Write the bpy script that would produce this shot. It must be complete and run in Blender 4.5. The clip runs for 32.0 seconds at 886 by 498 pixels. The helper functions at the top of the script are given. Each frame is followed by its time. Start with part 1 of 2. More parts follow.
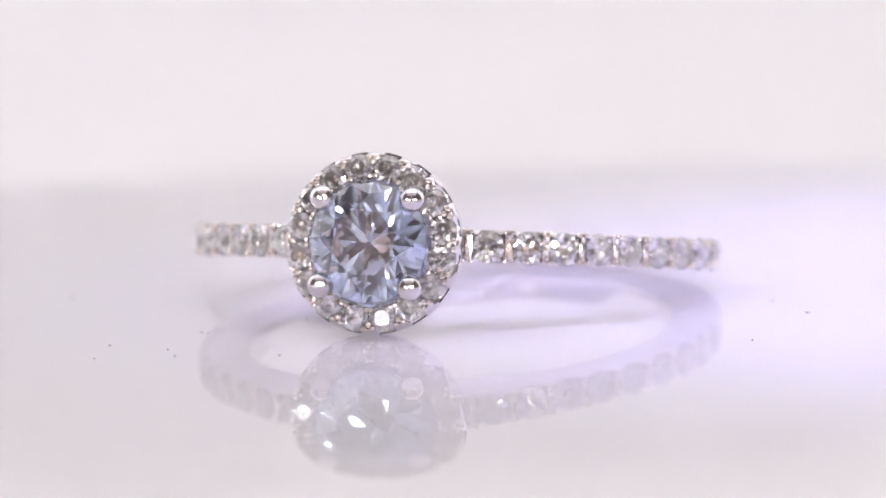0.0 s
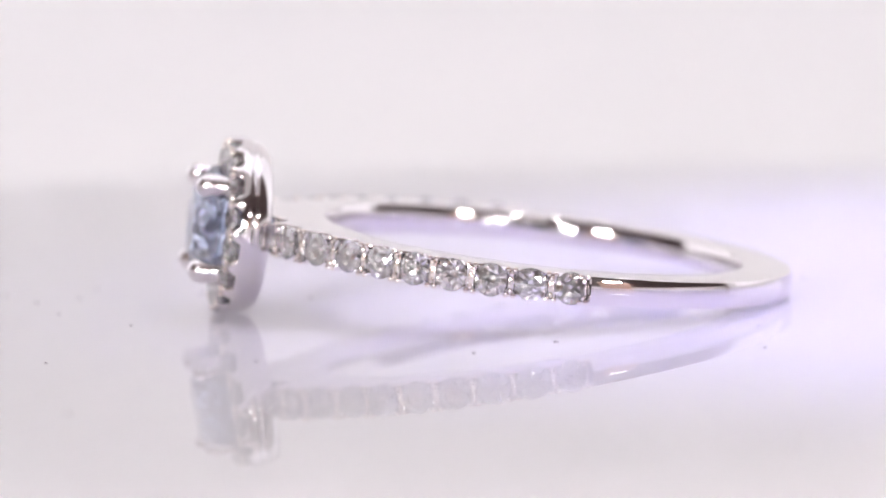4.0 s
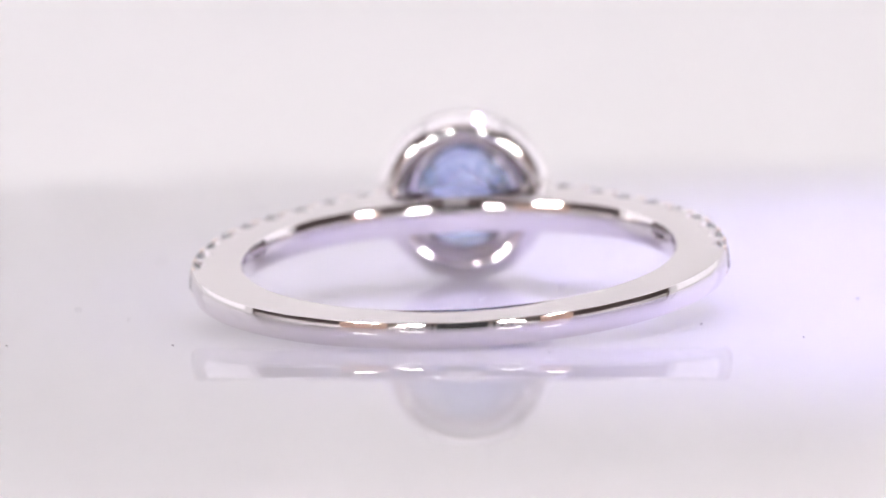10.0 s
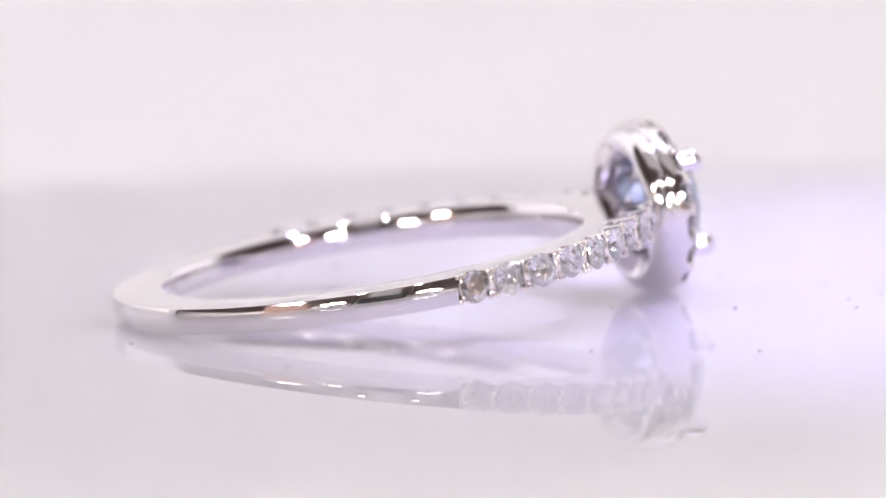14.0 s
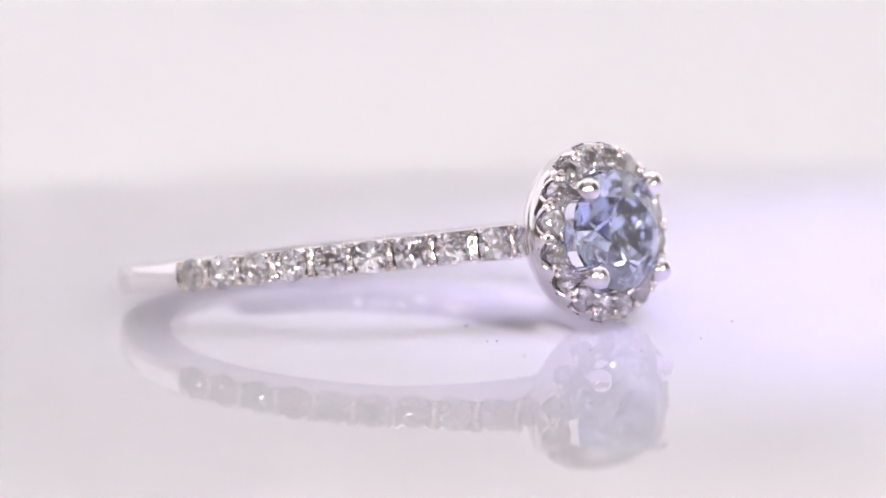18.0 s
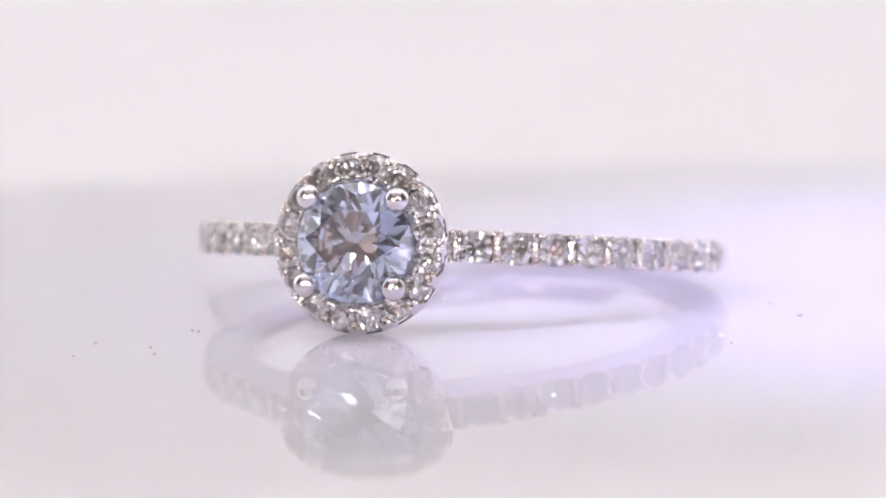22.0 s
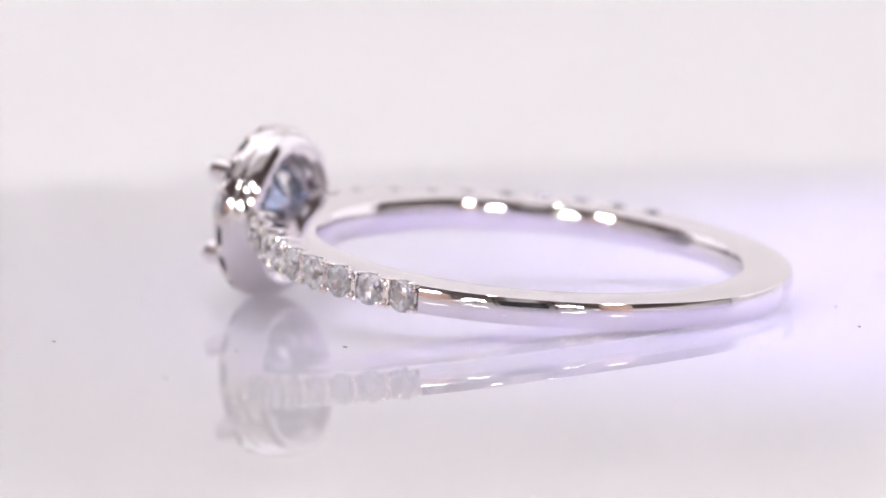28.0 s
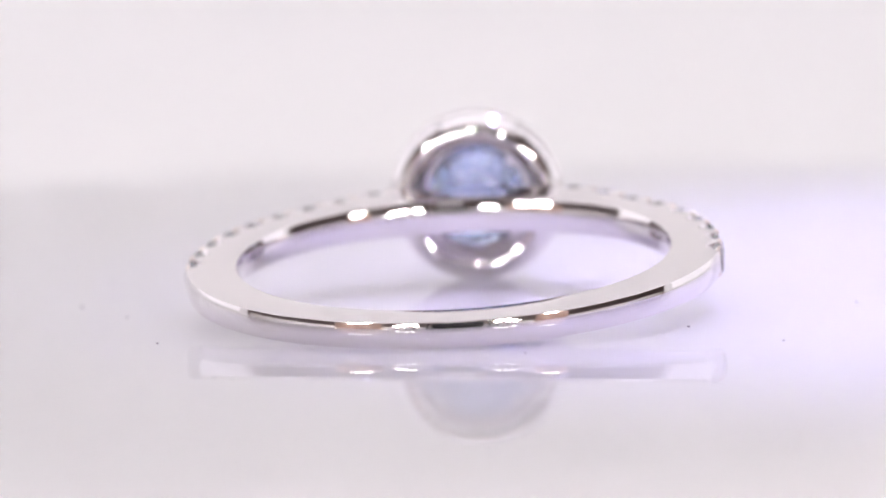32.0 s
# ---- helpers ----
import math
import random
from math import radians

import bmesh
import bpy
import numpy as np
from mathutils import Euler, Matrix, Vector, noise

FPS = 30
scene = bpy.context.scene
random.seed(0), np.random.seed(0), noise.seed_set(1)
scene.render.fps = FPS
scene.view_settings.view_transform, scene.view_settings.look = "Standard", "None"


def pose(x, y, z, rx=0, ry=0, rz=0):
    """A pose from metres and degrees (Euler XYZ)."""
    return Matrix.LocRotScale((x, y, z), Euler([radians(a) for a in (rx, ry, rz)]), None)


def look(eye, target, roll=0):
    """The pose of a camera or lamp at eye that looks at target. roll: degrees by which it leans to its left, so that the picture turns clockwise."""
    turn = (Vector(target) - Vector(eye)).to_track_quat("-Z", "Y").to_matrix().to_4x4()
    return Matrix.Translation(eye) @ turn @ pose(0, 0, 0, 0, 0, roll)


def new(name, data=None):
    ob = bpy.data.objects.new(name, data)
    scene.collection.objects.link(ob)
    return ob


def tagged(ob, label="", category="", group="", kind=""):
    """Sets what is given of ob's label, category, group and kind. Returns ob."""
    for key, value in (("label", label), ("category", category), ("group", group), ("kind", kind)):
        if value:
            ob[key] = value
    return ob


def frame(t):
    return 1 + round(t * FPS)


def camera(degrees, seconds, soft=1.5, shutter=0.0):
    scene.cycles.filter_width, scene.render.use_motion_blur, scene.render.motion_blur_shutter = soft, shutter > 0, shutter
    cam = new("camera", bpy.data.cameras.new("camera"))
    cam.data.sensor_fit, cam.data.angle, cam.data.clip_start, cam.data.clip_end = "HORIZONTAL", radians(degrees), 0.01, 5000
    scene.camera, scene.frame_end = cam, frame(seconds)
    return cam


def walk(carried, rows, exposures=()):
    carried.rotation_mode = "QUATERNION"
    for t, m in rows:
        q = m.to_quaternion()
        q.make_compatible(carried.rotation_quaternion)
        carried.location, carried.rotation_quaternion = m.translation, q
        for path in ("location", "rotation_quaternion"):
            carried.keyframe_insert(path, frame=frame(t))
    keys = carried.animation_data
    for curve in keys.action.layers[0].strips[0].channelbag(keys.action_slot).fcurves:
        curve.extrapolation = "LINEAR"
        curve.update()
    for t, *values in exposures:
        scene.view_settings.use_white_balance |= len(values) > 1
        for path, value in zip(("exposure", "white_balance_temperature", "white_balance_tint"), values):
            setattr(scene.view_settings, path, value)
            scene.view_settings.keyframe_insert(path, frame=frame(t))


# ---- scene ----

# ---- camera: a still macro lens, 28 cm in front of the turntable ----
cam = camera(6.6, 32.0, soft=1.6)
cam.data.dof.use_dof = True
cam.data.dof.focus_distance = 0.2715
cam.data.dof.aperture_fstop = 54
EYE, AIM = (0.0, -0.27859, 0.03460), (-0.00020, 0.00026, 0.002050)
walk(cam, [(0.0, look(EYE, AIM, -1.45)), (32.0, look(EYE, AIM, -1.45))],
     exposures=[(0.0, 0.0), (32.0, 0.0)])

# ---- world: a dim closed room round a small white light tent ----
scene.cycles.max_bounces, scene.cycles.glossy_bounces, scene.cycles.transmission_bounces = 20, 14, 16
world = bpy.data.worlds.new("world")
scene.world = world
world.use_nodes = True
world.node_tree.nodes["Background"].inputs["Color"].default_value = (0.02, 0.018, 0.017, 1)
world.node_tree.nodes["Background"].inputs["Strength"].default_value = 0.5


def area_light(name, m, sx, sy, power, color):
    data = bpy.data.lights.new(name, "AREA")
    data.shape, data.size, data.size_y = "RECTANGLE", sx, sy
    data.energy, data.color = power, color
    ob = new(name, data)
    ob.matrix_world = m
    return ob


area_light("tent_top_light", look((0, 0.085, 0.408), (0, 0.085, 0.0)), 0.52, 0.34, 0.395, (0.935, 0.932, 1.0))
# unseen side fills, added to brighten the backdrop and the turntable
for x in (-0.2525, 0.2525):
    area_light("side_fill_light", look((x, 0.20, 0.19), (0, 0.20, 0.19)), 0.30, 0.36, 0.163, (0.935, 0.932, 1.0))
# added broad warm fill for the dim room and the tray; no fixture known
area_light("room_fill_light", look((0, -0.80, 1.80), (0, -0.80, 0)), 2.8, 1.4, 6.5, (1.0, 0.93, 0.95))
spot = bpy.data.lights.new("violet_spot_light", "SPOT")
spot.energy, spot.color, spot.spot_size, spot.spot_blend, spot.shadow_soft_size = 2.7, (0.52, 0.46, 1.0), radians(17), 1.0, 0.008
new("violet_spot_light", spot).matrix_world = look((0.065, 0.02, 0.30), (0.030, 0.005, 0.0))


# ---- materials ----
def material(name, color, rough=0.5, metal=0.0, ior=1.45, transmission=0.0, specular=0.5):
    m = bpy.data.materials.new(name)
    m.use_nodes = True
    b = m.node_tree.nodes["Principled BSDF"]
    b.inputs["Base Color"].default_value = (*color, 1)
    b.inputs["Roughness"].default_value = rough
    b.inputs["Metallic"].default_value = metal
    b.inputs["IOR"].default_value = ior
    b.inputs["Transmission Weight"].default_value = transmission
    b.inputs["Specular IOR Level"].default_value = specular
    return m


def varied(m, scale, amount, rough_amount=0.0, bump=0.0, fine=8.0):
    """Two scales of noise on colour and roughness, and a fine relief."""
    nt = m.node_tree
    b = nt.nodes["Principled BSDF"]
    co = nt.nodes.new("ShaderNodeTexCoord")
    base = tuple(b.inputs["Base Color"].default_value)
    n1, n2 = nt.nodes.new("ShaderNodeTexNoise"), nt.nodes.new("ShaderNodeTexNoise")
    n1.inputs["Scale"].default_value, n2.inputs["Scale"].default_value = scale, scale * fine
    n1.inputs["Detail"].default_value = n2.inputs["Detail"].default_value = 4
    nt.links.new(co.outputs["Object"], n1.inputs["Vector"])
    nt.links.new(co.outputs["Object"], n2.inputs["Vector"])
    add = nt.nodes.new("ShaderNodeMath")
    add.operation = "ADD"
    nt.links.new(n1.outputs["Fac"], add.inputs[0])
    nt.links.new(n2.outputs["Fac"], add.inputs[1])
    ramp = nt.nodes.new("ShaderNodeMapRange")
    ramp.inputs["From Min"].default_value, ramp.inputs["From Max"].default_value = 0.6, 1.4
    ramp.inputs["To Min"].default_value, ramp.inputs["To Max"].default_value = 1 - amount, 1 + amount
    nt.links.new(add.outputs[0], ramp.inputs["Value"])
    mix = nt.nodes.new("ShaderNodeVectorMath")
    mix.operation = "SCALE"
    mix.inputs[0].default_value = base[:3]
    nt.links.new(ramp.outputs[0], mix.inputs["Scale"])
    nt.links.new(mix.outputs[0], b.inputs["Base Color"])
    if rough_amount:
        rr = nt.nodes.new("ShaderNodeMapRange")
        r0 = b.inputs["Roughness"].default_value
        rr.inputs["From Min"].default_value, rr.inputs["From Max"].default_value = 0.6, 1.4
        rr.inputs["To Min"].default_value, rr.inputs["To Max"].default_value = max(0, r0 - rough_amount), r0 + rough_amount
        nt.links.new(add.outputs[0], rr.inputs["Value"])
        nt.links.new(rr.outputs[0], b.inputs["Roughness"])
    if bump:
        bp = nt.nodes.new("ShaderNodeBump")
        bp.inputs["Strength"].default_value, bp.inputs["Distance"].default_value = bump, 0.00002
        nt.links.new(n2.outputs["Fac"], bp.inputs["Height"])
        nt.links.new(bp.outputs[0], b.inputs["Normal"])
    return m


def glowing(name, color, strength):
    m = material(name, color)
    b = m.node_tree.nodes["Principled BSDF"]
    b.inputs["Emission Color"].default_value = (*color, 1)
    b.inputs["Emission Strength"].default_value = strength
    return m


GOLD = varied(material("polished_white_gold", (0.77, 0.74, 0.75), 0.06, 1.0), 900, 0.015, 0.02, 0.02)
BEAD = material("bead_white_gold", (0.80, 0.745, 0.70), 0.10, 1.0)
DIAMOND = material("diamond", (1, 1, 1), 0.015, 0.0, 2.42, 1.0)
BLUE = material("blue_stone", (0.59, 0.69, 0.91), 0.0, 0.0, 2.42, 1.0)
ENGRAVED = material("engraved_metal", (0.42, 0.40, 0.40), 0.45, 1.0)
ACRYLIC = varied(material("white_acrylic", (0.955, 0.93, 0.955), 0.6, 0.0, 1.45, specular=0.0), 60, 0.012)
ACRYLIC.node_tree.nodes["Principled BSDF"].subsurface_method = "BURLEY"
milky = ACRYLIC.node_tree.nodes["Principled BSDF"].inputs
milky["Subsurface Weight"].default_value = 1.0
milky["Subsurface Radius"].default_value = (1.0, 1.0, 1.0)
milky["Subsurface Scale"].default_value = 0.010


def clear_coat(name, ior, amount):
    """A clear layer: see-through, with a mirror gloss that grows towards grazing."""
    m = bpy.data.materials.new(name)
    m.use_nodes = True
    nt = m.node_tree
    nt.nodes.remove(nt.nodes["Principled BSDF"])
    fresnel, scale = nt.nodes.new("ShaderNodeFresnel"), nt.nodes.new("ShaderNodeMath")
    fresnel.inputs["IOR"].default_value = ior
    scale.operation = "MULTIPLY"
    scale.inputs[1].default_value = amount
    clear, gloss, mix = nt.nodes.new("ShaderNodeBsdfTransparent"), nt.nodes.new("ShaderNodeBsdfGlossy"), nt.nodes.new("ShaderNodeMixShader")
    gloss.inputs["Roughness"].default_value = 0.0
    nt.links.new(fresnel.outputs[0], scale.inputs[0])
    nt.links.new(scale.outputs[0], mix.inputs[0])
    nt.links.new(clear.outputs[0], mix.inputs[1])
    nt.links.new(gloss.outputs[0], mix.inputs[2])
    nt.links.new(mix.outputs[0], nt.nodes["Material Output"].inputs["Surface"])
    return m


GLOSS_LAYER = clear_coat("clear_gloss_layer", 1.45, 0.79)
PAPER = varied(material("white_paper", (0.82, 0.80, 0.81), 0.85), 25, 0.012, 0.0, 0.1)
FABRIC = varied(material("white_tent_fabric", (0.84, 0.83, 0.84), 0.9), 40, 0.02, 0.0, 0.2)
DARKWALL = varied(material("dark_wall", (0.46, 0.37, 0.36), 0.8), 3, 0.15)
DESK = varied(material("dark_wood", (0.10, 0.06, 0.045), 0.4), 12, 0.3)
WARM = varied(material("tan_card", (0.66, 0.47, 0.39), 0.7), 20, 0.06)
BLACK = varied(material("black_plastic", (0.02, 0.02, 0.022), 0.35), 50, 0.2)
DUST = varied(material("grey_dust", (0.42, 0.38, 0.41), 1.0, specular=0.0), 3000, 0.3)
LAMP = glowing("led_face", (1.0, 0.96, 0.93), 170)

MM = 0.001


# ---- builders ----
def link(name, mesh, mat, parent=None, label="", m=None):
    ob = new(name, mesh)
    if mat and not mesh.materials:
        mesh.materials.append(mat)
    if parent:
        ob.parent = parent
    if m is not None:
        ob.matrix_basis = m
    return tagged(ob, label)


def mesh_of(name, bm, smooth=None):
    bmesh.ops.recalc_face_normals(bm, faces=bm.faces[:])
    me = bpy.data.meshes.new(name)
    bm.to_mesh(me)
    bm.free()
    if smooth is not None:
        me.polygons.foreach_set("use_smooth", [True] * len(me.polygons))
        me.set_sharp_from_angle(angle=radians(smooth))
    return me


def box_bm(sx, sy, sz, bevel=0.0, at=(0, 0, 0)):
    bm = bmesh.new()
    bmesh.ops.create_cube(bm, size=1, matrix=Matrix.Translation(at) @ Matrix.Diagonal((sx, sy, sz, 1)))
    if bevel:
        bmesh.ops.bevel(bm, geom=bm.edges[:], offset=bevel, segments=2, affect="EDGES", profile=0.5)
    return bm


def lathe(profile, steps, closed=False, wobble=None):
    """Turns (r, h) pairs about the z axis; wobble(i, angle, r, h) may shift a pair."""
    bm = bmesh.new()
    rings = []
    for k in range(steps):
        a = 2 * math.pi * k / steps
        row = []
        for i, (r, h) in enumerate(profile):
            if wobble:
                r, h = wobble(i, a, r, h)
            row.append(bm.verts.new((r * math.cos(a), r * math.sin(a), h)))
        rings.append(row)
    n = len(profile)
    for k in range(steps):
        p, q = rings[k], rings[(k + 1) % steps]
        for i in range(n if closed else n - 1):
            j = (i + 1) % n
            bm.faces.new((p[i], q[i], q[j], p[j]))
    if not closed:
        bm.faces.new([r[0] for r in rings])
        bm.faces.new([r[-1] for r in rings])
    return bm


# ---- the studio ----
def studio():
    disc = new("turntable")
    tagged(disc, "round glossy white acrylic turntable with a few dust flecks", "turntable")
    e, rd = 0.0004, 0.0530
    # flat to 36 mm, then rolling off slowly towards the rim
    fall = lambda r: -max(0.0, r - 0.036) ** 2 * 1.25 - max(0.0, r - 0.047) ** 2 * 6
    zr = fall(rd - e)
    prof = [(0.01, -0.003), (rd - e, -0.003), (rd, -0.003 + e), (rd, zr - e), (rd - e * 0.3, zr - e * 0.3)]
    top = [(r * MM, fall(r * MM)) for r in (52.6, 52.2, 51.8, 51.4, 51, 50.5, 50, 49.5, 49, 48.5, 48, 47.5, 47, 46, 45, 44, 43, 42, 41, 40, 39, 38, 37, 36, 35, 34, 33, 30, 10)]
    prof += [(r, h - 0.06 * MM) for r, h in top]
    link("disc", mesh_of("disc", lathe(prof, 256), 40), ACRYLIC, disc)
    # added clear layer: holds the acrylic's own gloss apart from its milky body
    coat = [(0.01, -0.25 * MM), (top[0][0], top[0][1] - 0.2 * MM)] + top
    link("gloss_coat", mesh_of("gloss_coat", lathe(coat, 256), 40), GLOSS_LAYER, disc, "added clear layer that carries the acrylic's mirror gloss")
    base = [(0.030, -0.005), (0.031, -0.0047), (0.031, -0.0033), (0.030, -0.003)]
    link("base", mesh_of("base", lathe(base, 96), 40), FABRIC, disc, "white turntable base")
    # dust flecks: place in mm, length, turn
    flecks = [(13.6, -1.8, 0.26, 20), (11.7, 1.5, 0.24, 60), (1.4, -12.0, 0.13, 0), (-7.0, -8.1, 0.13, 0), (-4.3, -4.4, 0.22, 100),
              (10.6, -16.4, 0.2, 0), (13.0, -9.4, 0.14, 30), (-2.9, -14.0, 0.12, 0), (-7.3, -12.6, 0.16, 70), (20.7, -0.9, 0.22, 20),
              (-18.2, -3.1, 0.2, 10), (-6.6, -14.3, 0.12, 0), (-9.3, -15.1, 0.14, 50), (10.1, 9.2, 0.15, 80), (-8.7, 7.6, 0.13, 0),
              (-14.8, 1.7, 0.13, 0), (-23.6, 4.1, 0.26, 40), (-9.7, -11.6, 0.12, 0), (6.8, -34.6, 0.4, 0), (23.7, -17.5, 0.4, 0),
              (-7.3, -7.9, 0.12, 0), (16.0, 8.0, 0.14, 10), (-12.0, 12.0, 0.15, 50), (2.0, 17.0, 0.15, 20), (-3.0, 14.0, 0.12, 0)]
    for x, y, s, turn in flecks:
        bm = bmesh.new()
        bmesh.ops.create_icosphere(bm, subdivisions=1, radius=1)
        for v in bm.verts:
            f = 1 + 0.4 * noise.noise(v.co * 2 + Vector((x, y, 0)))
            v.co = Vector((v.co.x * s * 0.5 * f, v.co.y * 0.05 * f + 0.03 * math.sin(v.co.x * 2.5), v.co.z * 0.025 + 0.02)) * MM
        link("dust_fleck", mesh_of("dust_fleck", bm), DUST, disc, "", pose(x * MM, y * MM, 0, 0, 0, turn))

    # seamless paper: flat under the turntable, curving up behind it
    path = [(-0.046, -0.005), (0.24, -0.005)]
    path += [(0.24 + 0.10 * math.sin(radians(a)), -0.005 + 0.10 * (1 - math.cos(radians(a)))) for a in range(6, 91, 6)]
    path.append((0.34, 0.41))
    thick = 0.0012
    below = [(y, z - thick) for y, z in path[:2]]
    below += [(0.24 + (0.10 + thick) * math.sin(radians(a)), 0.095 - (0.10 + thick) * math.cos(radians(a))) for a in range(6, 91, 6)]
    below.append((0.34 + thick, 0.41))
    bm = bmesh.new()
    sides = [[bm.verts.new((x, y, z)) for y, z in path + below[::-1]] for x in (-0.25, 0.25)]
    n = len(sides[0])
    for k in range(n):
        bm.faces.new((sides[0][k], sides[1][k], sides[1][(k + 1) % n], sides[0][(k + 1) % n]))
    for k in range(len(path) - 1):
        for sd in sides:
            bm.faces.new((sd[k], sd[k + 1], sd[n - 2 - k], sd[n - 1 - k]))
    sweep = link("backdrop", mesh_of("backdrop", bm, 40), PAPER)
    tagged(sweep, "seamless white paper sweep behind the turntable", kind="structure")
    for x, name in ((-0.256, "wall_west"), (0.256, "wall_east")):
        ob = link(name, mesh_of(name, box_bm(0.006, 0.335, 0.43, 0, (x, 0.1945, 0.199))), FABRIC)
        tagged(ob, "white fabric side of the light tent", kind="structure")
    ob = link("ceiling", mesh_of("ceiling", box_bm(0.56, 0.43, 0.006, 0, (0, 0.147, 0.418))), FABRIC)
    tagged(ob, "white fabric top of the light tent", kind="structure")
    ob = link("desk", mesh_of("desk", box_bm(1.6, 1.6, 0.03, 0.003, (0, 0.0, -0.0222))), DESK)
    tagged(ob, "dark stained wooden desk under the tent", "desk")
    for name, s, at in (("wall_north", (3.2, 0.05, 2.6), (0, 1.6, 0.56)), ("wall_south", (3.2, 0.05, 2.6), (0, -1.6, 0.56)),
                        ("wall_left", (0.05, 3.2, 2.6), (-1.6, 0, 0.56)), ("wall_right", (0.05, 3.2, 2.6), (1.6, 0, 0.56)),
                        ("room_ceiling", (3.2, 3.2, 0.05), (0, 0, 1.87)), ("floor", (3.2, 3.2, 0.05), (0, 0, -0.76))):
        ob = link(name, mesh_of(name, box_bm(*s, 0, at)), DARKWALL)
        tagged(ob, "dark brown wall of the dim room", kind="structure")
    return disc


TRAY = -0.0062


def tray():
    """Shallow white tray in front of the tent; its rim stands a little lower than the lamps."""
    ob = new("white_tray")
    tagged(ob, "shallow white tray with a low rim on the desk", "tray")
    base = -0.0072
    link("tray_floor", mesh_of("tray_floor", box_bm(0.68, 0.349, TRAY - base, 0, (0, -0.2218, (TRAY + base) / 2))), PAPER, ob)
    link("rim", mesh_of("rim", box_bm(0.68, 0.003, 0.036, 0.0005, (0, -0.3980, base + 0.018))), PAPER, ob)
    for x in (-0.3416, 0.3416):
        link("rim", mesh_of("rim", box_bm(0.003, 0.43, 0.036, 0.0005, (x, -0.1845, base + 0.018))), PAPER, ob)


def led_lamp(az, dist, z, w, h, lean=0, face=LAMP):
    """A small LED head on a stalk, facing the turntable; az in degrees from the camera's side."""
    a = radians(az)
    lamp = new("led_lamp")
    tagged(lamp, "small square white LED lamp on a thin black stalk", "lamp", "LED lamps beside the camera")
    lamp.matrix_basis = Matrix.Translation((dist * math.sin(a), -dist * math.cos(a), TRAY)) @ pose(0, 0, 0, 0, 0, az)
    zz = z - TRAY
    tip = Matrix.Translation((0, 0, zz)) @ pose(0, 0, 0, -lean)
    link("housing", mesh_of("housing", box_bm(w + 0.004, 0.008, h + 0.004, 0.001, (0, -0.0047, 0))), BLACK, lamp, "", tip)
    link("light_face", mesh_of("light_face", box_bm(w, 0.0012, h, 0.0004)), face, lamp, "glowing white face", tip)
    stalk = zz - h / 2 - 0.002
    link("stalk", mesh_of("stalk", box_bm(0.004, 0.004, stalk, 0.001, (0, -0.005, stalk / 2))), BLACK, lamp)
    link("foot", mesh_of("foot", box_bm(0.02, 0.02, 0.003, 0.001, (0, -0.005, 0.0015))), BLACK, lamp)


def card(az, dist, w, h):
    a = radians(az)
    ob = new("card_stand")
    tagged(ob, "upright tan card with a bright strip lamp along its top", "card")
    ob.matrix_basis = Matrix.Translation((dist * math.sin(a), -dist * math.cos(a), TRAY)) @ pose(0, 0, 0, 0, 0, az)
    link("board", mesh_of("board", box_bm(w, 0.003, h, 0.0005, (0, 0, h / 2))), WARM, ob)
    link("strip_lamp", mesh_of("strip_lamp", box_bm(w * 0.5, 0.006, 0.012, 0.001, (0, 0.0, h + 0.006))), LAMP, ob, "glowing white strip")


def reflector_card():
    """Unseen white reflector added behind the lens; it brightens the centre stone."""
    ob = new("reflector_card")
    tagged(ob, "tall white reflector card added behind the lens", "card")
    ob.matrix_basis = Matrix.Translation((0, -0.42, -0.0072))
    link("board", mesh_of("board", box_bm(0.10, 0.003, 0.42, 0.0005, (0, 0, 0.21))), PAPER, ob)
    link("foot", mesh_of("foot", box_bm(0.06, 0.04, 0.004, 0.0005, (0, -0.0216, 0.002))), FABRIC, ob)


def photo_camera():
    """Black camera on a base plate; the lens ring ends just behind the eye."""
    ob = new("photo_camera")
    tagged(ob, "black photo camera with a macro lens on a base plate", "camera")
    ob.matrix_basis = Matrix.Translation((0, -0.35, TRAY))
    c = EYE[2] - TRAY
    link("base_plate", mesh_of("base_plate", box_bm(0.09, 0.05, 0.002, 0.0004, (0, 0, 0.001))), BLACK, ob)
    link("body", mesh_of("body", box_bm(0.125, 0.04, 0.082, 0.006, (0, 0, 0.043))), BLACK, ob, "black camera body")
    turn = Matrix.Translation((0, 0.042, c)) @ Matrix.Rotation(radians(90), 4, "X")
    tube = [(0.010, -0.022), (0.031, -0.022), (0.033, -0.020), (0.033, 0.016), (0.030, 0.0215), (0.010, 0.0215)]
    link("lens", mesh_of("lens", lathe(tube, 64), 40), BLACK, ob, "black lens barrel", turn)


# ---- the ring, in millimetres: band in the xy plane, head towards -y ----
RO, RI, DOME = 9.717, 7.777, 1.42
STONE_STEP = radians(8.64)
FIRST, ENDS = radians(13.3), {1: radians(94.5), -1: radians(94.8)}
TILT, PSI, ROLL = 7.57, -3.22, 1.17
SEAT = Matrix.Translation(Vector((-0.290, 3.024, 1.772)) * MM) @ (
    Matrix.Rotation(radians(PSI), 4, "Z") @ Matrix.Rotation(radians(-TILT), 4, "X") @ Matrix.Rotation(radians(ROLL), 4, "Y"))


def stone_angles(side):
    n = 10
    last = ENDS[side] - radians(3.6)
    return [side * (FIRST + (last - FIRST) * k / (n - 1)) for k in range(n)]


def band_width(a):
    """Full width of the band across, at an angle from the head."""
    f = (1 + math.cos(a)) / 2
    return 0.95 + 0.30 * f * f


def ease(x):
    x = min(1.0, max(0.0, x))
    return x * x * (3 - 2 * x)


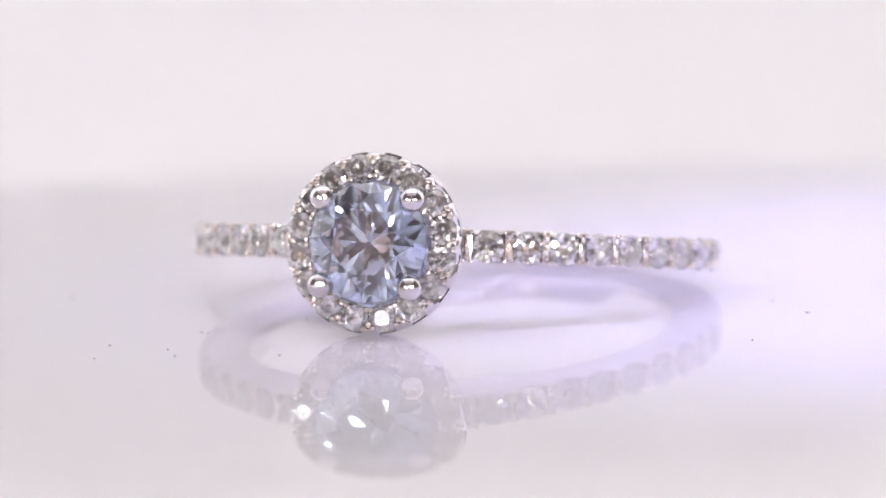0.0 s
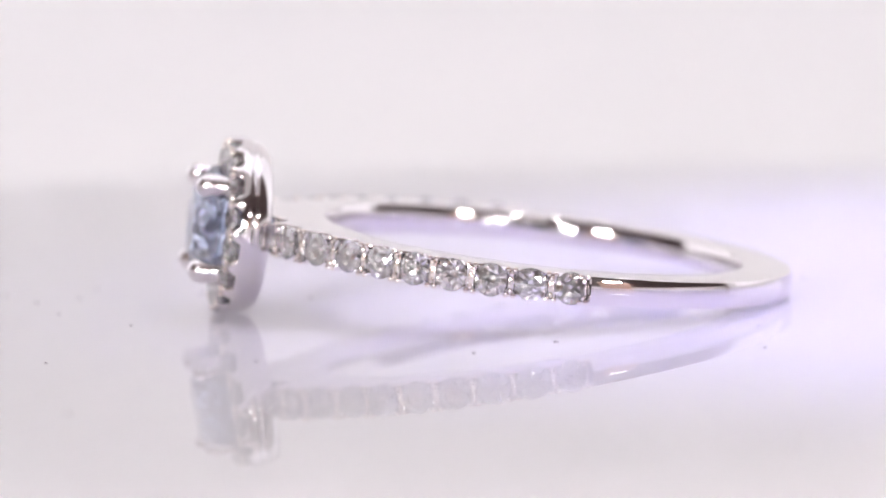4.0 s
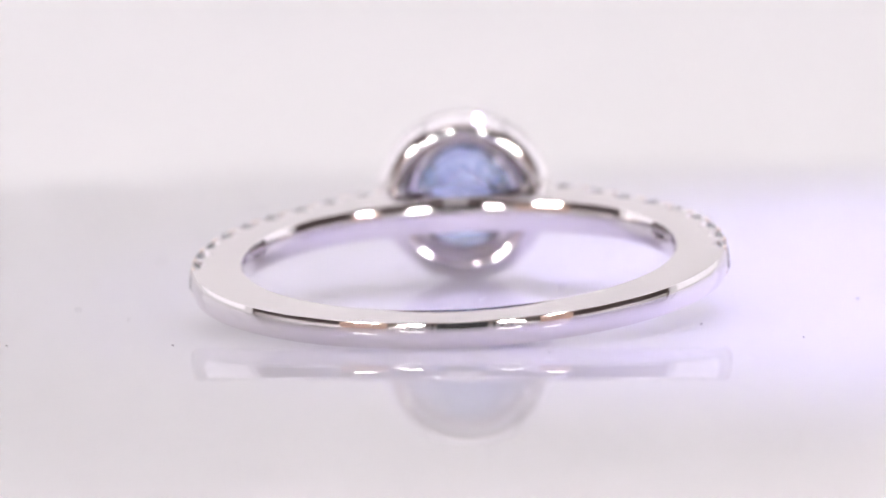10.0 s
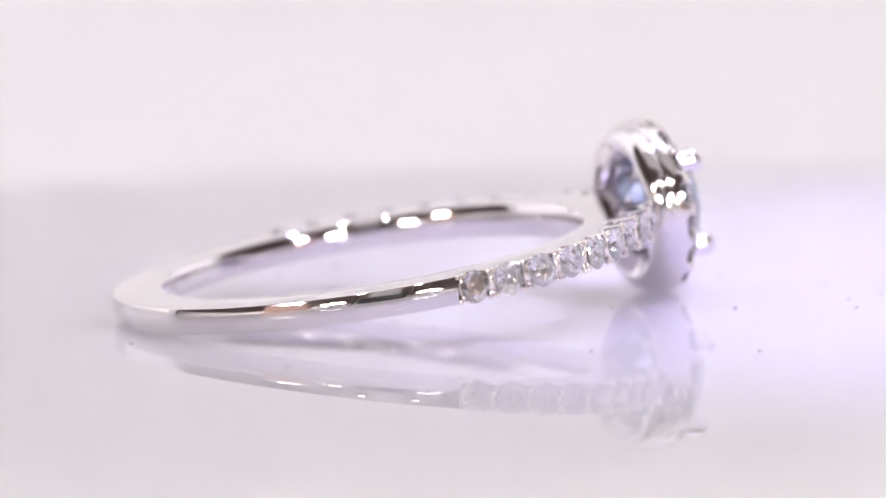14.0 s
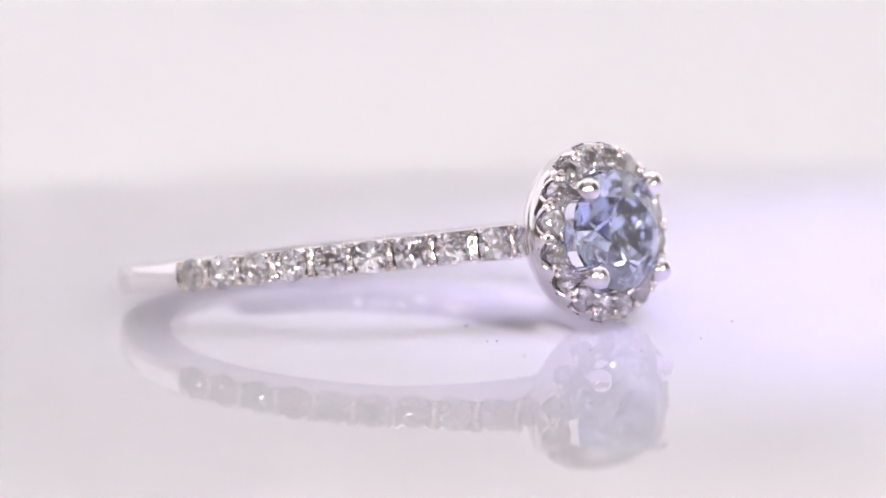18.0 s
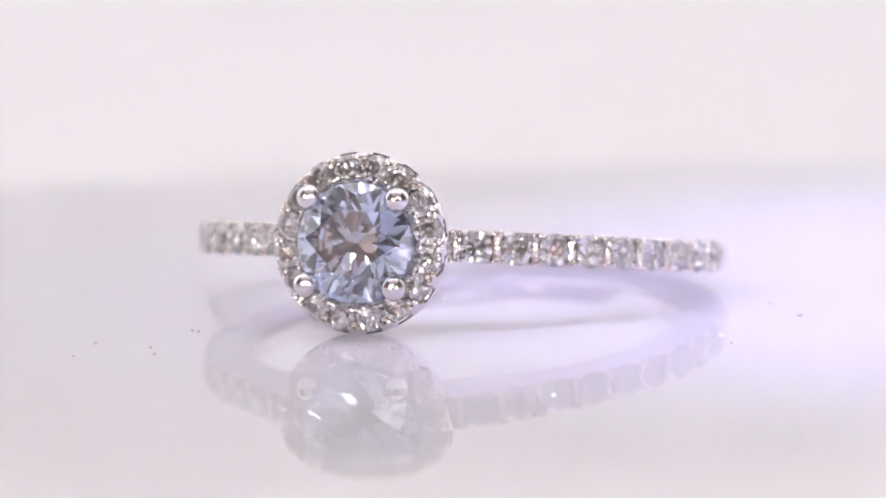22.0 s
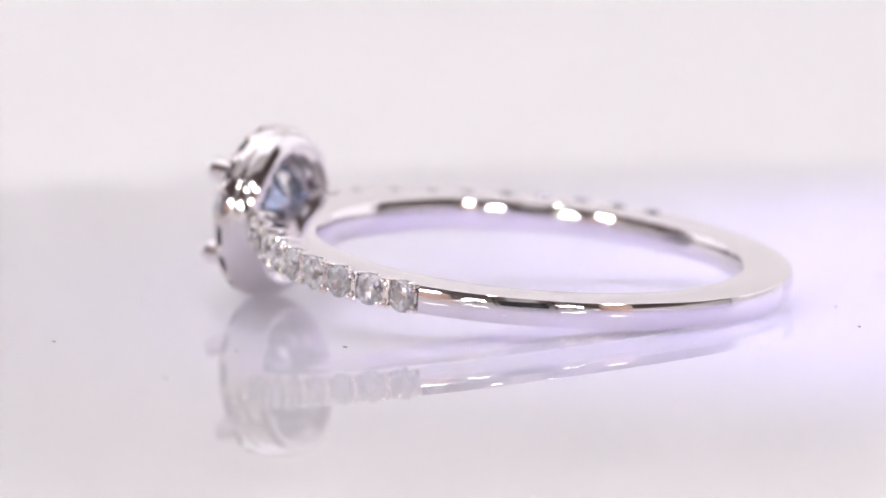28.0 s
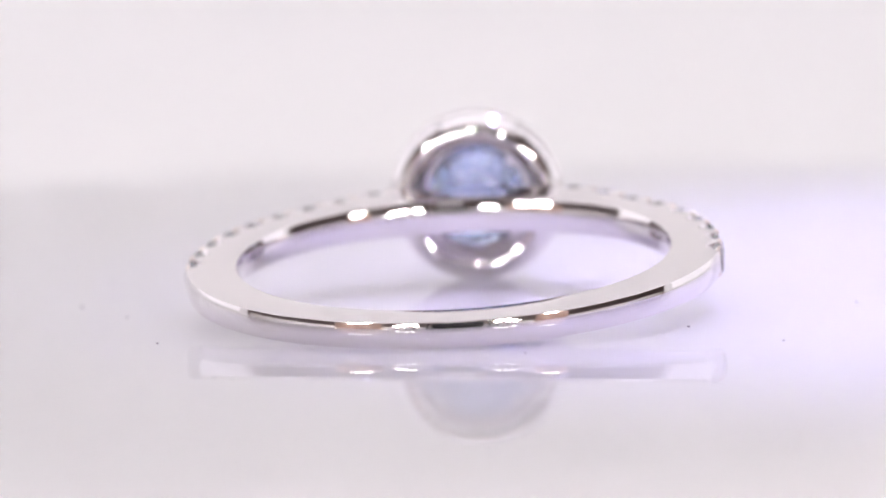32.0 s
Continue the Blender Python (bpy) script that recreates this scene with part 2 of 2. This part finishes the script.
def rise(a):
    """How far the shoulders stand out towards the cup, at an angle from the head."""
    d = math.degrees(abs(a))
    return 0.55 * ease((d - 10) / 5) * (1 - ease((d - 19) / 22))


def fill(a):
    """How far the inside of the band thickens under the head."""
    return 0.34 * (1 - ease((math.degrees(abs(a)) - 14) / 34))


def shank_mesh():
    stones = stone_angles(1) + stone_angles(-1)
    n = 720
    bm = bmesh.new()
    rows = []
    for k in range(n):
        a = -math.pi + 2 * math.pi * k / n
        aa, side = abs(a), (1 if a > 0 else -1)
        w = band_width(a)
        near = min(abs(a - s) for s in stones) / (STONE_STEP / 2)
        paved = aa < ENDS[side]
        if paved and aa > FIRST - STONE_STEP * 0.5:
            notch = max(0.0, 1 - (near / 0.8) ** 2)
            rc = RO - 0.13 - 0.80 * notch
            re = RO - 0.08 - 0.50 * notch
            rm = RO - 0.14 - 0.30 * notch
        elif paved:
            rc = re = rm = RO + 0.02
        else:
            rc, rm, re = RO, RO - 0.0, RO
        lift, ri = rise(a), RI - fill(a)
        rc, rm, re = rc + lift, rm + lift, re + lift
        dome = lambda v: DOME - math.sqrt(DOME * DOME - v * v)
        if paved:
            half = [(rc, 0.0), (rc, 0.10 * w), (rc, 0.20 * w), (rc, 0.27 * w), (rm, 0.36 * w), (re, 0.42 * w), (re - 0.01, 0.45 * w),
                    (re - 0.03, 0.475 * w), (re - 0.06, 0.49 * w), (re - 0.10, 0.498 * w), (re - 0.14, 0.5 * w)]
        else:
            k0 = 0.5 * w - 0.035
            half = [(RO - dome(k0 * f), k0 * f) for f in (0, 0.18, 0.36, 0.54, 0.7, 0.85, 0.95)]
            half += [(RO - dome(k0) - 0.035 * (1 - math.cos(radians(q))), k0 + 0.035 * math.sin(radians(q))) for q in (10, 35, 60, 90)]
        k0 = 0.5 * w - 0.05
        half += [(ri + 0.9, 0.5 * w)]
        half += [(ri + dome(k0) + 0.05 * (1 - math.cos(radians(q))), k0 + 0.05 * math.sin(radians(q))) for q in (90, 60, 35, 10)]
        half += [(ri + dome(k0 * f), k0 * f) for f in (0.95, 0.85, 0.7, 0.54, 0.36, 0.18, 0)]
        prof = half + [(r, -v) for r, v in reversed(half[1:-1])]
        rows.append([bm.verts.new((r * math.sin(a) * MM, -r * math.cos(a) * MM, v * MM)) for r, v in prof])
    m = len(rows[0])
    for k in range(n):
        p, q = rows[k], rows[(k + 1) % n]
        for i in range(m):
            j = (i + 1) % m
            bm.faces.new((p[i], q[i], q[j], p[j]))
    return mesh_of("shank", bm, 24)


def brilliant(name, r, hc=0.30, hp=0.86, table=0.56, girdle=0.035):
    """A round brilliant: table at +z, girdle of radius r at z = 0."""
    bm = bmesh.new()
    P = lambda rad, deg, z: bm.verts.new((r * rad * math.cos(radians(deg)), r * rad * math.sin(radians(deg)), r * z))
    tz, sr, lr = hc + girdle, 0.79, 0.24
    c = math.cos(radians(22.5))
    sz = girdle + hc * (1 - sr * c) / (1 - table)
    lz = -girdle - hp * (1 - lr * c)
    T = [P(table, 45 * k, tz) for k in range(8)]
    S = [P(sr, 45 * k + 22.5, sz) for k in range(8)]
    G = [P(1, 22.5 * k, girdle) for k in range(16)]
    H = [P(1, 22.5 * k, -girdle) for k in range(16)]
    L = [P(lr, 45 * k + 22.5, lz) for k in range(8)]
    C = bm.verts.new((0, 0, -r * (girdle + hp)))
    bm.faces.new(T)
    for k in range(8):
        n, p = (k + 1) % 8, (k - 1) % 8
        g0, g1, g2 = 2 * k, 2 * k + 1, (2 * k + 2) % 16
        bm.faces.new((T[k], T[n], S[k]))
        bm.faces.new((T[k], S[k], G[g0], S[p]))
        bm.faces.new((S[k], G[g1], G[g0]))
        bm.faces.new((S[k], G[g2], G[g1]))
        bm.faces.new((L[k], H[g0], H[g1]))
        bm.faces.new((L[k], H[g1], H[g2]))
        bm.faces.new((C, L[p], H[g0], L[k]))
    for k in range(16):
        j = (k + 1) % 16
        bm.faces.new((G[k], G[j], H[j], H[k]))
    bmesh.ops.scale(bm, vec=(MM, MM, MM), verts=bm.verts[:])
    return mesh_of(name, bm)


def ball_mesh(name, r, squash=1.0):
    bm = bmesh.new()
    bmesh.ops.create_icosphere(bm, subdivisions=2, radius=r * MM)
    for v in bm.verts:
        v.co.z *= squash
    return mesh_of(name, bm, 80)


HALO_N, HALO_R = 16, 2.68
HALO_Y = 11.34


def cup_mesh():
    """The halo's cup: turned about its own axis, scalloped at the rim; z runs to the front."""
    prof = [(2.19, -0.62), (2.20, -0.12), (2.25, -0.07), (2.32, -0.12), (2.36, -0.57), (2.82, -0.57), (2.97, -0.06), (3.08, -0.02), (3.17, -0.06), (3.22, -0.16), (3.245, -0.36), (3.235, -0.54),
            (3.215, -0.68), (3.175, -0.76), (3.135, -0.80), (3.125, -0.83), (3.135, -0.87), (3.12, -0.95), (3.07, -1.09), (2.99, -1.23), (2.88, -1.36), (2.75, -1.45), (2.62, -1.49),
            (2.50, -1.485), (2.38, -1.43), (2.22, -1.32), (2.06, -1.20), (1.90, -1.07), (1.78, -0.97), (1.73, -0.90), (1.76, -0.83), (2.02, -0.74)]
    prof = [(r, HALO_Y + h) for r, h in prof]

    def wobble(i, a, r, h):
        if 6 <= i <= 9:
            t = (a * HALO_N / (2 * math.pi)) % 1.0
            d = abs(t - 0.5) * 2
            notch = max(0.0, 1 - (d / 0.75) ** 2)
            h -= 0.40 * notch * (1.0 if i < 9 else 0.8)
            r -= 0.05 * notch
        return r * MM, h * MM
    return mesh_of("cup", lathe(prof, HALO_N * 12, True, wobble), 42)


def prong_mesh(ln, r):
    """A round claw, foot at z = 0, with a ball tip at z = ln."""
    prof = [(0.86 * r, 0.0), (0.88 * r, ln * 0.5), (0.93 * r, ln * 0.78), (0.99 * r, ln - 0.12 * r)]
    prof += [(r * math.cos(radians(q)), ln + r * math.sin(radians(q))) for q in (0, 18, 36, 54, 70, 82)]
    return mesh_of("prong", lathe([(p * MM, h * MM) for p, h in prof], 32), 50)


def ring():
    thing = new("ring")
    tagged(thing, "polished white gold ring with a blue stone in a diamond halo", "ring")
    at = lambda x, y, z: Matrix.Translation(Vector((x, y, z)) * MM)
    front = Matrix.Rotation(radians(90), 4, "X")          # z of a piece to -y of the ring
    shank = link("shank", shank_mesh(), GOLD, thing, "polished white gold band", SEAT)
    cup = link("halo_cup", cup_mesh(), GOLD, thing, "smooth rounded white gold cup", SEAT @ front)
    link("centre_stone", brilliant("centre_stone", 2.17), BLUE, thing, "round brilliant pale blue stone", SEAT @ at(0.06, -11.78, 0.0) @ front @ pose(0, 0, 0, 0, 0, 19))
    pm = prong_mesh(2.03, 0.46)
    for sx, sz in ((-1, 1), (1, 1), (-1, -1), (1, -1)):
        link("prong", pm, GOLD, thing, "rounded claw with a ball tip", SEAT @ at(0.06 + 1.65 * sx, -10.14, 1.55 * sz) @ front)
    # halo stones and their beads
    hs, bd = brilliant("halo_stone", 0.52), ball_mesh("bead", 0.128, 0.9)
    for k in range(HALO_N):
        a = 2 * math.pi * (k + 0.5) / HALO_N
        lean = 9
        m = SEAT @ front @ Matrix.Rotation(a, 4, "Z") @ at(HALO_R, 0, HALO_Y - 0.02) @ pose(0, 0, 0, random.uniform(-5, 5), lean + random.uniform(-4, 4), random.uniform(0, 45))
        link("halo_stone", hs, DIAMOND, thing, "", m)
        a = 2 * math.pi * k / HALO_N
        for r, da in ((3.05, -0.05), (3.05, 0.05), (2.88, 0.0), (2.37, -0.04), (2.37, 0.04)):
            m = SEAT @ front @ Matrix.Rotation(a + da, 4, "Z") @ at(r, 0, HALO_Y + 0.02)
            link("bead", bd, BEAD, thing, "", m)
    # stones and beads along the shoulders
    ps, pb = brilliant("shoulder_stone", 0.60), ball_mesh("shoulder_bead", 0.105, 0.9)
    bm = bmesh.new()
    bmesh.ops.create_icosphere(bm, subdivisions=3, radius=MM)
    for v in bm.verts:
        v.co = Vector((v.co.x * 0.15, v.co.y * 0.34, v.co.z * 0.11))
    bridge = mesh_of("bridge", bm, 80)
    for side in (1, -1):
        angs = stone_angles(side)
        for a in angs:
            m = SEAT @ Matrix.Rotation(a, 4, "Z") @ at(0, -(RO + rise(a) - 0.17), 0) @ front @ pose(0, 0, 0, random.uniform(-5, 5), random.uniform(-5, 5), random.uniform(0, 45))
            link("shoulder_stone", ps, DIAMOND, thing, "", m)
        step = angs[1] - angs[0]
        for k in range(11):
            a = angs[0] + (k - 0.5) * step
            a = side * min(abs(a), ENDS[side] - radians(1.1))
            w = band_width(a)
            m = SEAT @ Matrix.Rotation(a, 4, "Z") @ at(0, -(RO + rise(a) - 0.20), 0) @ front
            link("bridge", bridge, BEAD, thing, "", m)
            for sv in (1, -1):
                for v, da, dr in ((0.44, -0.0135, 0.11), (0.44, 0.0135, 0.11), (0.29, 0.0, 0.10)):
                    m = SEAT @ Matrix.Rotation(a + da, 4, "Z") @ at(0, -(RO + rise(a) - dr), sv * v * w) @ front
                    link("shoulder_bead", pb, BEAD, thing, "", m)
    # worn engraving inside the band: unreadable strokes as plain bars
    dome = lambda v: DOME - math.sqrt(DOME * DOME - v * v)
    bars = [(0.0, 0.05, 0.30), (0.9, 0.05, 0.26), (1.35, 0.20, 0.05), (2.4, 0.05, 0.30), (3.3, 0.05, 0.22), (4.4, 0.22, 0.05), (5.2, 0.05, 0.30),
            (6.6, 0.05, 0.26), (7.3, 0.18, 0.05), (8.5, 0.05, 0.30), (9.4, 0.05, 0.28), (10.6, 0.20, 0.05), (11.3, 0.05, 0.30), (12.6, 0.05, 0.24), (13.4, 0.05, 0.30)]
    bm = bmesh.new()
    for deg, w, h in bars:
        m = Matrix.Rotation(radians(-85.5 - deg), 4, "Z") @ at(0, -(RI + dome(0.2) + 0.012), 0.20) @ pose(0, 0, 0, 8)
        bmesh.ops.create_cube(bm, size=MM, matrix=m @ Matrix.Diagonal((w, 0.03, h, 1)))
    link("engraving", mesh_of("engraving", bm), ENGRAVED, thing, "faint dark engraved strokes", SEAT)
    return thing


turntable = studio()
for az, z, w in ((-17.6, 0.042, 0.012), (-20.9, 0.046, 0.012), (-24.2, 0.034, 0.010), (16.4, 0.043, 0.012), (20.2, 0.047, 0.012), (23.4, 0.035, 0.010)):
    led_lamp(az, 0.30, z, w, w)
for az, z, w in ((-12, 0.17, 0.016), (13, 0.18, 0.016)):
    led_lamp(az, 0.30, z, w, w, math.degrees(math.atan2(z, 0.30)))
card(-41, 0.36, 0.13, 0.10)
card(39, 0.36, 0.09, 0.10)
tray()
reflector_card()
photo_camera()
jewel = ring()


# ---- the turntable carries the ring round once in 21.8 s ----
def motions():
    for thing in (turntable, jewel):
        walk(thing, [(t * 0.5, Matrix.Rotation(-2 * math.pi / 21.788 * (t * 0.5 - 21.0), 4, "Z")) for t in range(65)])


motions()
